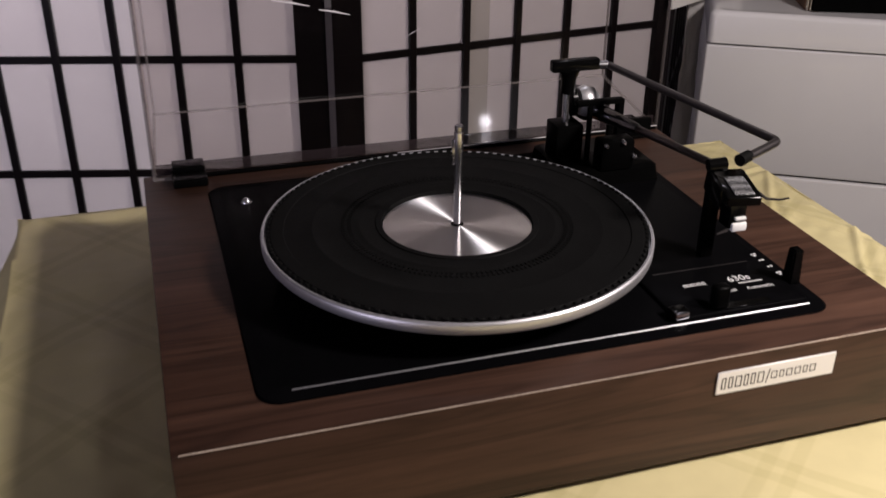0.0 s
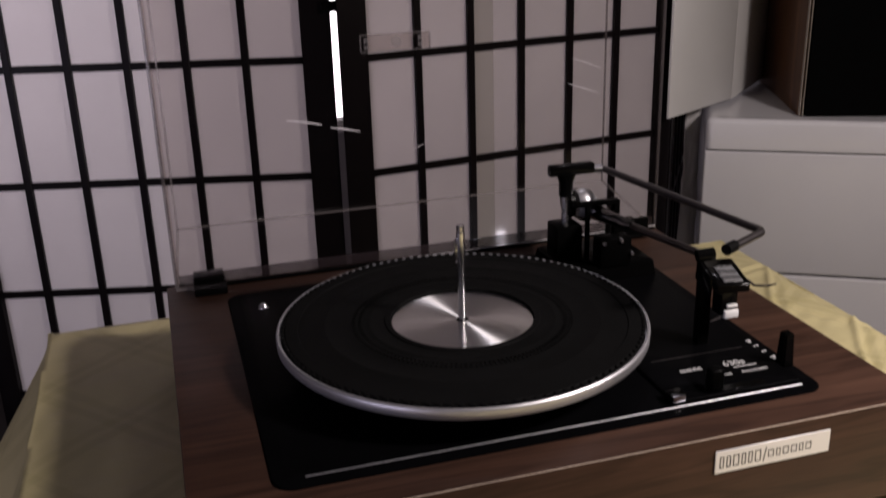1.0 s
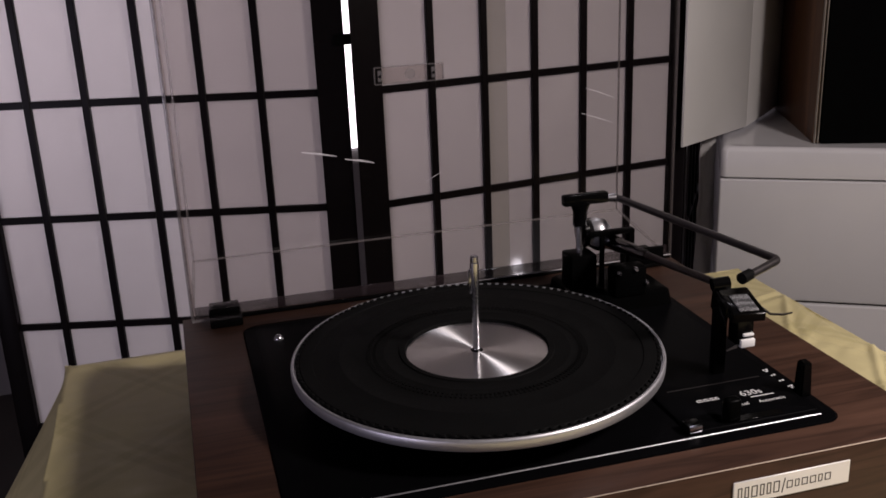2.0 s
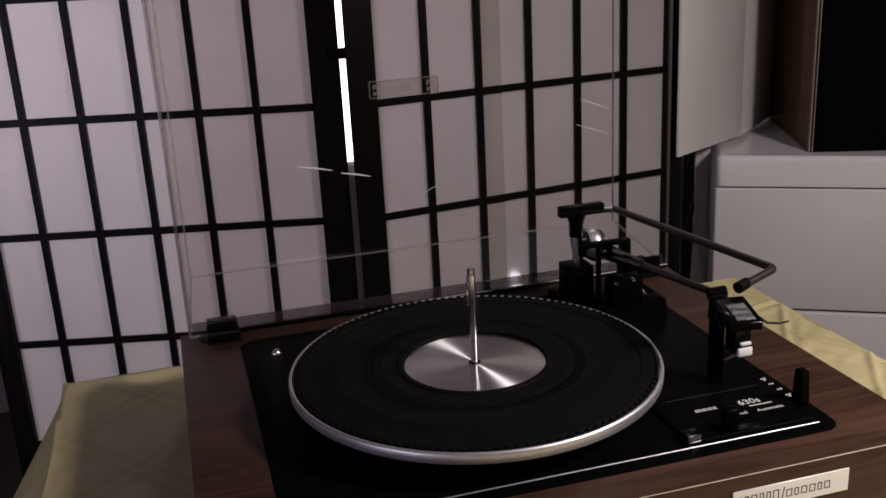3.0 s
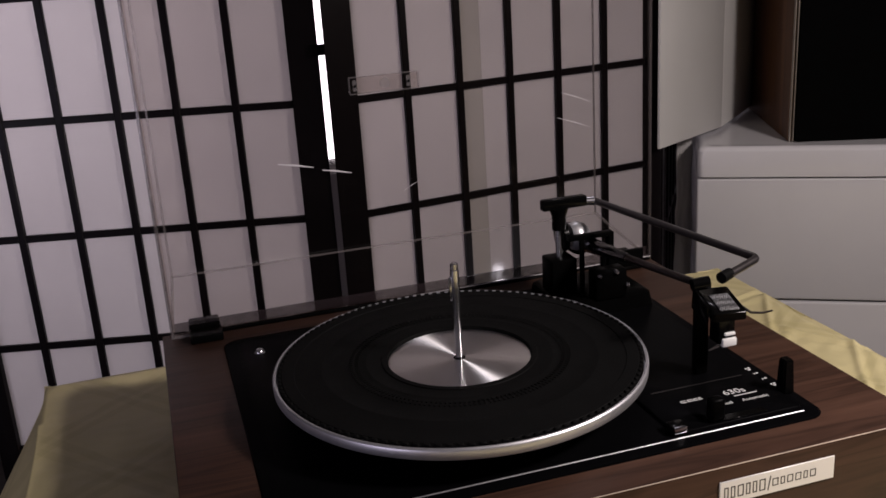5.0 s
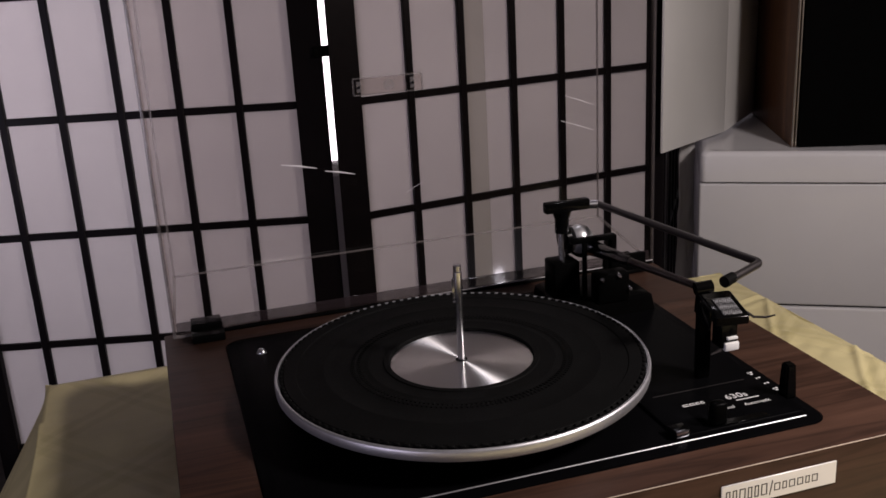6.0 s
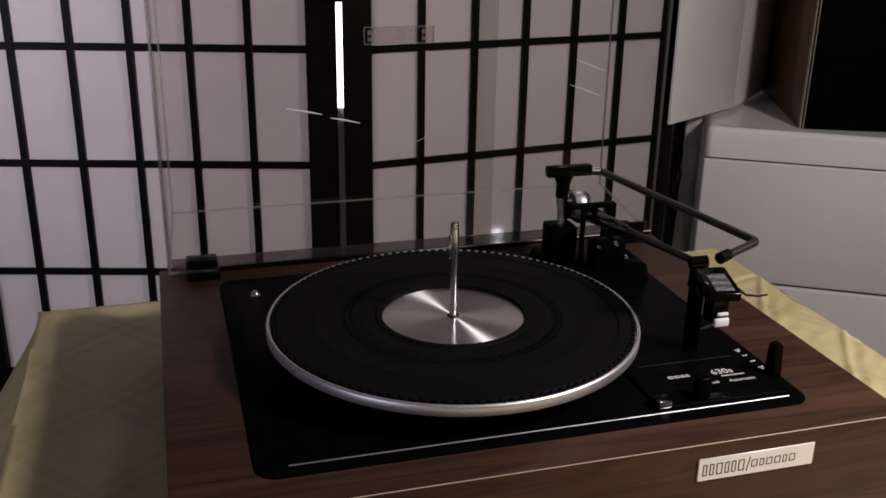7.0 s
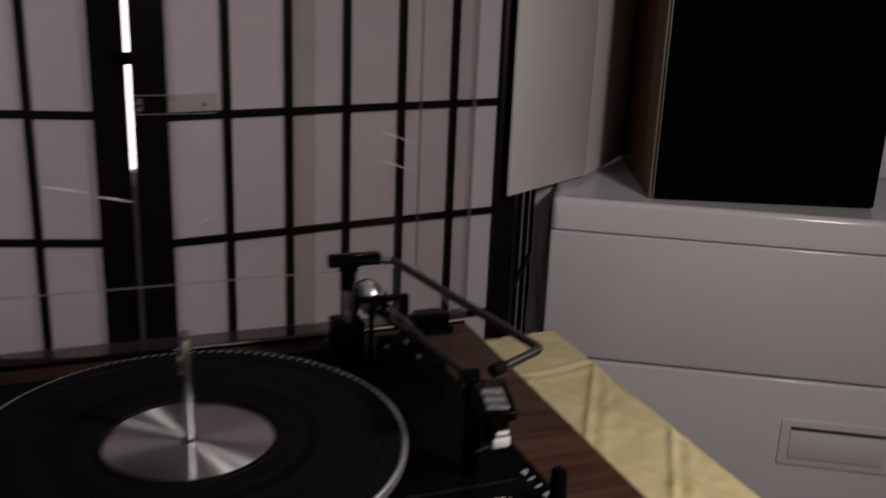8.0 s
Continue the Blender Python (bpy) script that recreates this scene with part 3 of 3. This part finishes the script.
part("cap_neck", lathe([(0, Z0 + 0.040), (0.0062, Z0 + 0.040), (0.0062, Z0 + 0.052), (0.0085, Z0 + 0.059), (0, Z0 + 0.059)], (0.135, 0.125, 0), 20), BLACK, cap)
rod = part("overarm_rod", tube([(0.160, 0.125, Z0 + 0.0615)] + bend((0.169, 0.123, Z0 + 0.0610), (0.2102, -0.0525, Z0 + 0.0555), (0.172, -0.0690, Z0 + 0.0525), 0.005), 0.0030, 14), DARK_CHROME, cap, "thin dark metal overarm rod")
part("rod_collar", tube([(0.160, 0.1250, Z0 + 0.0615), (0.1675, 0.1243, Z0 + 0.0612)], [0.0034, 0.0040]), CHROME, cap, "bright chrome collar")
part("rubber_tip", tube([(0.1800, -0.0644, Z0 + 0.0531), (0.1705, -0.0687, Z0 + 0.0523)], [0.0040, 0.0042]), RUBBER, rod)

# pivot, counterweight, arm tube
PIV = Vector((0.160, 0.125, Z0 + 0.0235))
HEAD = Vector((0.1585, -0.0620, Z0 + 0.0475))
arm = part("arm_tube", tube([PIV.lerp(HEAD, 0.28), HEAD], [0.0032, 0.0027], 16), DARK_BLACK, deck, "slim dark tonearm tube")
part("arm_sleeve", tube([PIV, PIV.lerp(HEAD, 0.04), PIV.lerp(HEAD, 0.20), PIV.lerp(HEAD, 0.38), PIV.lerp(HEAD, 0.42)], [0.0072, 0.0072, 0.0060, 0.0046, 0.0034], 24), GLOSS_BLACK, arm, "glossy black sleeve of the arm")
part("pivot_ring", tube([PIV + Vector((-0.014, 0.004, 0.008)), PIV + Vector((-0.010, 0.004, 0.008)), PIV + Vector((-0.004, 0.003, 0.006)), PIV + Vector((0.002, 0.002, 0.004))], [0.0105, 0.0125, 0.0125, 0.0080], 28), SATIN, arm, "satin silver pivot dome")
part("pivot_disc", tube([PIV + Vector((-0.022, 0.006, 0.008)), PIV + Vector((-0.018, 0.006, 0.008))], 0.0135, 28), BLACK, arm)
part("counterweight", tube([PIV + Vector((0.0, 0.012, -0.001)), PIV + Vector((0.001, 0.040, -0.004))], 0.0125, 28), BLACK, arm)
yoke = part("yoke", box(0.137, 0.179, 0.108, 0.116, Z0 + 0.0325, Z0 + 0.0365, 0.001), BASE_BLACK, base)
part("yoke_arm", box(0.1735, 0.179, 0.108, 0.116, PT + 0.012, Z0 + 0.0335, 0.001), BASE_BLACK, yoke)
part("yoke_arm", box(0.147, 0.151, 0.108, 0.112, PT + 0.012, Z0 + 0.0335, 0.001), BASE_BLACK, yoke)
part("side_bracket", box(0.150, 0.180, 0.085, 0.102, PT + 0.012, Z0 + 0.010, 0.003), BASE_BLACK, base)
for sx, sy, sz in ((0.1535, 0.0845, 0.0065), (0.1690, 0.0845, 0.0080), (0.1790, 0.0845, -0.0050)):
    part("adjuster", tube([(sx, sy + 0.003, Z0 + sz), (sx, sy - 0.001, Z0 + sz), (sx, sy - 0.0022, Z0 + sz)], [0.0020, 0.0020, 0.0011], 14), CHROME, base)
part("rear_plate", box(0.188, 0.230, 0.150, 0.156, Z0 - 0.0150, Z0 + 0.0005, 0.001), BASE_BLACK, base)

# headshell
shell_m = Matrix.Translation((0.1728, -0.0640, Z0 + 0.0316)) @ Matrix.Rotation(radians(-10), 4, "Z") @ Matrix.Rotation(radians(9), 4, "X")
shell = part("headshell", plate([(rounded(-0.0105, 0.0105, -0.0178, 0.0155, 0.0015, 2), -0.0038), (rounded(-0.0120, 0.0120, -0.0190, 0.0165, 0.0015, 2), -0.0030), (rounded(-0.0120, 0.0120, -0.0190, 0.0165, 0.0015, 2), 0.0030), (rounded(-0.0110, 0.0110, -0.0180, 0.0155, 0.0012, 2), 0.0040)]), BLACK, arm, "black headshell")
shell.data.transform(shell_m)
part("grip_plate", box(-0.0064, 0.0072, -0.0172, 0.0050, 0.0041, 0.0050, 0.0003, 1, m=shell_m), SHELL_TOP, shell, "grey dimpled plate")
part("side_cheek", box(-0.0132, -0.0108, -0.010, 0.018, -0.012, 0.004, 0.001, m=shell_m), BLACK, shell)
part("knuckle", tube([HEAD + Vector((-0.006, 0.001, 0)), HEAD + Vector((0.006, -0.001, 0.001))], 0.0046, 16), BLACK, shell)
rest = part("arm_rest", box(0.1640, 0.1740, -0.0500, -0.0430, PT, Z0 + 0.0360, 0.0015), BASE_BLACK, deck, "black upright arm rest")
part("finger_lift", tube([shell_m @ Vector(p) for p in ((0.011, -0.012, 0.003), (0.016, -0.016, 0.000), (0.024, -0.018, 0.000), (0.029, -0.021, 0.003))], [0.0010, 0.0009, 0.0008, 0.0006], 8), DARK_CHROME, shell, "thin bent finger lift")
part("cartridge", box(0.1760, 0.1875, -0.065, -0.057, Z0 - 0.0028, Z0 + 0.0034, 0.0010), WHITE_PLASTIC, shell, "white plastic cartridge")
part("cartridge_clip", box(0.1778, 0.1862, -0.065, -0.059, Z0 + 0.0056, Z0 + 0.0078, 0.0007), WHITE_PLASTIC, shell, "white plastic clip")
part("cartridge_mount", box(0.1740, 0.1868, -0.0630, -0.050, Z0 - 0.0010, Z0 + 0.0270, 0.001), BLACK, shell)
part("stylus", tube([(0.174, -0.062, Z0 - 0.002), (0.165, -0.064, Z0 - 0.003)], [0.0012, 0.0006], 8), DARK_CHROME, shell)

# hinges and lid
for x0 in (-0.1825, 0.2180):
    h = part("hinge", box(x0, x0 + 0.028, 0.1800, 0.2125, QT, QT + 0.0070, 0.0015), BLACK, deck, "black plastic lid hinge")
    part("hinge_leaf", box(x0 + 0.001, x0 + 0.027, 0.1960, 0.2140, QT + 0.0072, QT + 0.0120, 0.001), BLACK, h)


def lid_mesh():
    """The open lid: the wide top stands upright behind, the four walls point forwards; the walls lean out a little."""
    t = 0.0028
    z0, z1 = Z0 + 0.0, Z0 + 0.345
    bx0, bx1, by = -0.1897, 0.2464, 0.285
    fx0, fx1, fy = -0.1965, 0.2640, 0.2005
    bm = bmesh.new()

    def ring(x0, x1, za, zb, y):
        return [bm.verts.new(p) for p in ((x0, y, za), (x1, y, za), (x1, y, zb), (x0, y, zb))]
    a = ring(bx0, bx1, z0 - 0.002, z1, by)
    b = ring(fx0, fx1, Z0 - 0.030, z1 + 0.012, fy)
    bi = ring(fx0 + t, fx1 - t, Z0 - 0.030 + t, z1 + 0.012 - t, fy)
    ai = ring(bx0 + t, bx1 - t, z0 - 0.002 + t, z1 - t, by - t)
    for p, q in ((a, b), (b, bi), (bi, ai)):
        for k in range(4):
            bm.faces.new((p[k], p[(k + 1) % 4], q[(k + 1) % 4], q[k]))
    bm.faces.new(a)
    bm.faces.new(ai[::-1])
    bmesh.ops.recalc_face_normals(bm, faces=bm.faces)
    bmesh.ops.bevel(bm, geom=[e for e in bm.edges if e.calc_face_angle(0) > 1.0], offset=0.0030, segments=5, affect="EDGES")
    return bm


lid = part("dust_cover", lid_mesh(), ACRYLIC, deck, "clear acrylic dust cover with pale streaks, opened upright", 35)
lid.visible_shadow = False
latch = part("lid_handle", box(-0.0060, 0.0607, 0.2775, 0.2812, Z0 + 0.1512, Z0 + 0.1664, 0.0008), ACRYLIC, lid, "clear plastic lid handle")
latch.visible_shadow = False
for z in (0.1508, 0.1664):
    part("handle_edge", box(-0.0060, 0.0607, 0.2770, 0.2812, Z0 + z - 0.0004, Z0 + z + 0.0004), LID_EDGE, latch, smooth=0)
for x in (-0.0060, 0.0607):
    part("handle_edge", box(x - 0.0004, x + 0.0004, 0.2770, 0.2812, Z0 + 0.1512, Z0 + 0.1660), LID_EDGE, latch, smooth=0)
part("finger_dimple", tube([(0.0278, 0.2764, Z0 + 0.1590), (0.0278, 0.2774, Z0 + 0.1590)], 0.0050, 24), LID_EDGE, latch, "round frosted dimple")
for x in (-0.0012, 0.0508):
    st = part("handle_stud", box(x - 0.0022, x + 0.0022, 0.2764, 0.2775, Z0 + 0.1535, Z0 + 0.1640, 0.0004, 1), LID_EDGE, latch)
    part("rivet", tube([(x, 0.2756, Z0 + 0.1585), (x, 0.2764, Z0 + 0.1585)], 0.0012, 12), BLACK, latch)
zb, zt = Z0 - 0.002, Z0 + 0.345
BL, BR = (-0.1897, 0.285), (0.2464, 0.285)
FL, FR = (-0.1965, 0.2005), (0.2640, 0.2005)
for a, b in ((BL + (zb,), BL + (zt,)), (BR + (zb,), BR + (zt,)), (BL + (zb,), BR + (zb,)), (FL + (Z0 - 0.030,), FL + (zt + 0.012,)), (FR + (Z0 - 0.030,), FR + (zt + 0.012,)),
             (BL + (zb,), FL + (Z0 - 0.030,)), (BR + (zb,), FR + (Z0 - 0.030,)), (FL + (Z0 - 0.0295,), FR + (Z0 - 0.0295,))):
    ed = part("lid_edge", tube([a, b], 0.0011 if a[1] == b[1] == 0.285 else 0.0015, 8), LID_SHADE if a[:2] == b[:2] != BL else LID_EDGE, lid, "polished edge of the lid")
    ed.visible_shadow = False
part("lid_foot", box(-0.1540, 0.2640, 0.1985, 0.2030, QT + 0.0002, QT + 0.0034, 0.0006, 1), BLACK, lid, "dark lower edge of the lid")
part("lid_lip", box(0.0100, 0.2640, 0.1980, 0.1990, QT + 0.0036, QT + 0.0046, 0.0003, 1), LIP, lid, "bright lower lip of the lid")
flange = part("lid_flange", box(-0.1940, 0.2625, 0.2030, 0.2062, QT + 0.0030, QT + 0.0125, 0.0010, 2), FLANGE, lid, "thick milky flange along the lid's lower edge")
flange.visible_shadow = False
# thin pale streaks on the lid
for (x0, z0), (x1, z1), w in (((-0.0797, 0.0929), (-0.0466, 0.0859), 0.0011), ((-0.0387, 0.0823), (-0.0106, 0.0760), 0.0010), ((0.2088, 0.1298), (0.2403, 0.1175), 0.0004),
                              ((0.2044, 0.1047), (0.2393, 0.0917), 0.0004), ((0.0394, 0.0515), (0.0559, 0.0596), 0.0003)):
    part("lid_streak", tube([(x0, 0.2816, Z0 + z0), ((x0 + x1) / 2, 0.2816, Z0 + (z0 + z1) / 2 + 0.0004), (x1, 0.2816, Z0 + z1)], [w * 0.5, w, w * 0.4], 6), PALE_STREAK, lid, "pale streak in the acrylic")

# ---- appliance, speaker, board ----
WYAW = radians(-30.0)
MW = Matrix.Translation((0.5155, 0.5242, 0)) @ Matrix.Rotation(WYAW, 4, "Z")
WT = Z0 - 0.010
washer = thing("chest_appliance", MW @ Vector((0.34, 0.3, 0)), "white enamelled metal appliance with a seamed lid and recessed handle", "appliance")
top_lid = plate([(rounded(0.0, 0.68, 0.0, 0.62, 0.010), Z0 - 0.0515), (rounded(0.0, 0.68, 0.0, 0.62, 0.010), WT - 0.007), (rounded(0.001, 0.679, 0.001, 0.619, 0.010), WT - 0.004),
    (rounded(0.004, 0.676, 0.004, 0.616, 0.010), WT - 0.001), (rounded(0.008, 0.672, 0.008, 0.612, 0.012), WT), (rounded(0.014, 0.666, 0.014, 0.606, 0.014), WT - 0.001),
    (rounded(0.024, 0.656, 0.024, 0.596, 0.016), WT - 0.004), (rounded(0.034, 0.646, 0.034, 0.586, 0.016), WT - 0.0057)])
top_lid.transform(MW)
part("lid", top_lid, ENAMEL, washer, "white lid with a raised rim")
part("upper_panel", box(0.0, 0.68, 0.002, 0.62, Z0 - 0.2285, Z0 - 0.0545, 0.003, 3, m=MW), ENAMEL, washer)
lower = part("lower_panel", box(0.0, 0.68, 0.002, 0.62, 0.06, Z0 - 0.2320, 0.003, 3, m=MW), ENAMEL, washer)
part("body", box(0.006, 0.674, 0.010, 0.61, 0.02, Z0 - 0.02, m=MW), SEAM, washer)
grip = plate([(rounded(0.322, 0.466, Z0 - 0.352, Z0 - 0.286, 0.004), 0.0022), (rounded(0.322, 0.466, Z0 - 0.352, Z0 - 0.286, 0.004), 0.0), (rounded(0.326, 0.462, Z0 - 0.348, Z0 - 0.290, 0.004), -0.0006)])
grip.transform(MW @ Matrix(((1, 0, 0, 0), (0, 0, 1, 0), (0, 1, 0, 0), (0, 0, 0, 1))))
part("grip_frame", grip, ENAMEL, lower, "slightly raised frame round the grip")
part("grip_shadow_gap", box(0.334, 0.454, -0.0010, 0.002, Z0 - 0.3005, Z0 - 0.2955, m=MW), SEAM, lower, "dark upper gap of the grip")
part("grip", box(0.334, 0.454, -0.0022, 0.002, Z0 - 0.341, Z0 - 0.3008, 0.0008, m=MW), ENAMEL, lower, "shallow pull-out grip")

part("back_console", box(0.440, 0.672, 0.270, 0.600, WT - 0.006, WT + 0.40, 0.012, 4, m=MW), ENAMEL, washer, "raised white console at the back")

WS = WT - 0.0055
MS = Matrix.Translation((0.6480, 0.5080, 0)) @ Matrix.Rotation(radians(-22.5), 4, "Z")
speaker = thing("speaker", MS @ Vector((0.15, 0.1, WS)), "walnut loudspeaker with a black cloth grille standing on a white appliance", "loudspeaker")
part("cabinet", box(0.0, 0.292, 0.006, 0.290, WS, WS + 0.52, 0.0015, m=MS), SPEAKER_WOOD, speaker, "walnut veneer cabinet")
part("grille", box(0.007, 0.2922, -0.005, 0.006, WS + 0.001, WS + 0.514, 0.003, m=MS), GRILLE, speaker, "black cloth grille")
part("trim", box(0.0005, 0.0020, -0.0012, 0.006, WS + 0.001, WS + 0.519, 0.0004, 1, m=MS), SILVER_LINE, speaker, "thin silver trim")
part("trim", box(0.0045, 0.0060, -0.0012, 0.006, WS + 0.001, WS + 0.519, 0.0004, 1, m=MS), SILVER_LINE, speaker, "thin silver trim")

MB = Matrix.Translation((0.432, 0.478, 0)) @ Matrix.Rotation(radians(38.0), 4, "Z")
board = thing("white_board", MB @ Vector((0.1, 0.0, WT)), "large white board leaning behind a loudspeaker", "board")
sheet = box(0.0, 0.232, 0.0, 0.004, WT + 0.001, WT + 0.60, 0.001)
for v in sheet.verts:
    v.co.z += 0.016 * (1 - v.co.x / 0.232)
sheet.transform(MB)
part("sheet", sheet, BOARD, board)
MB2 = MB @ Matrix.Translation((0.232, 0, 0)) @ Matrix.Rotation(radians(4), 4, "Z")
part("flap", box(0.0, 0.175, 0.0, 0.004, WT + 0.001, WT + 0.60, 0.001, m=MB2), BOARD, board)
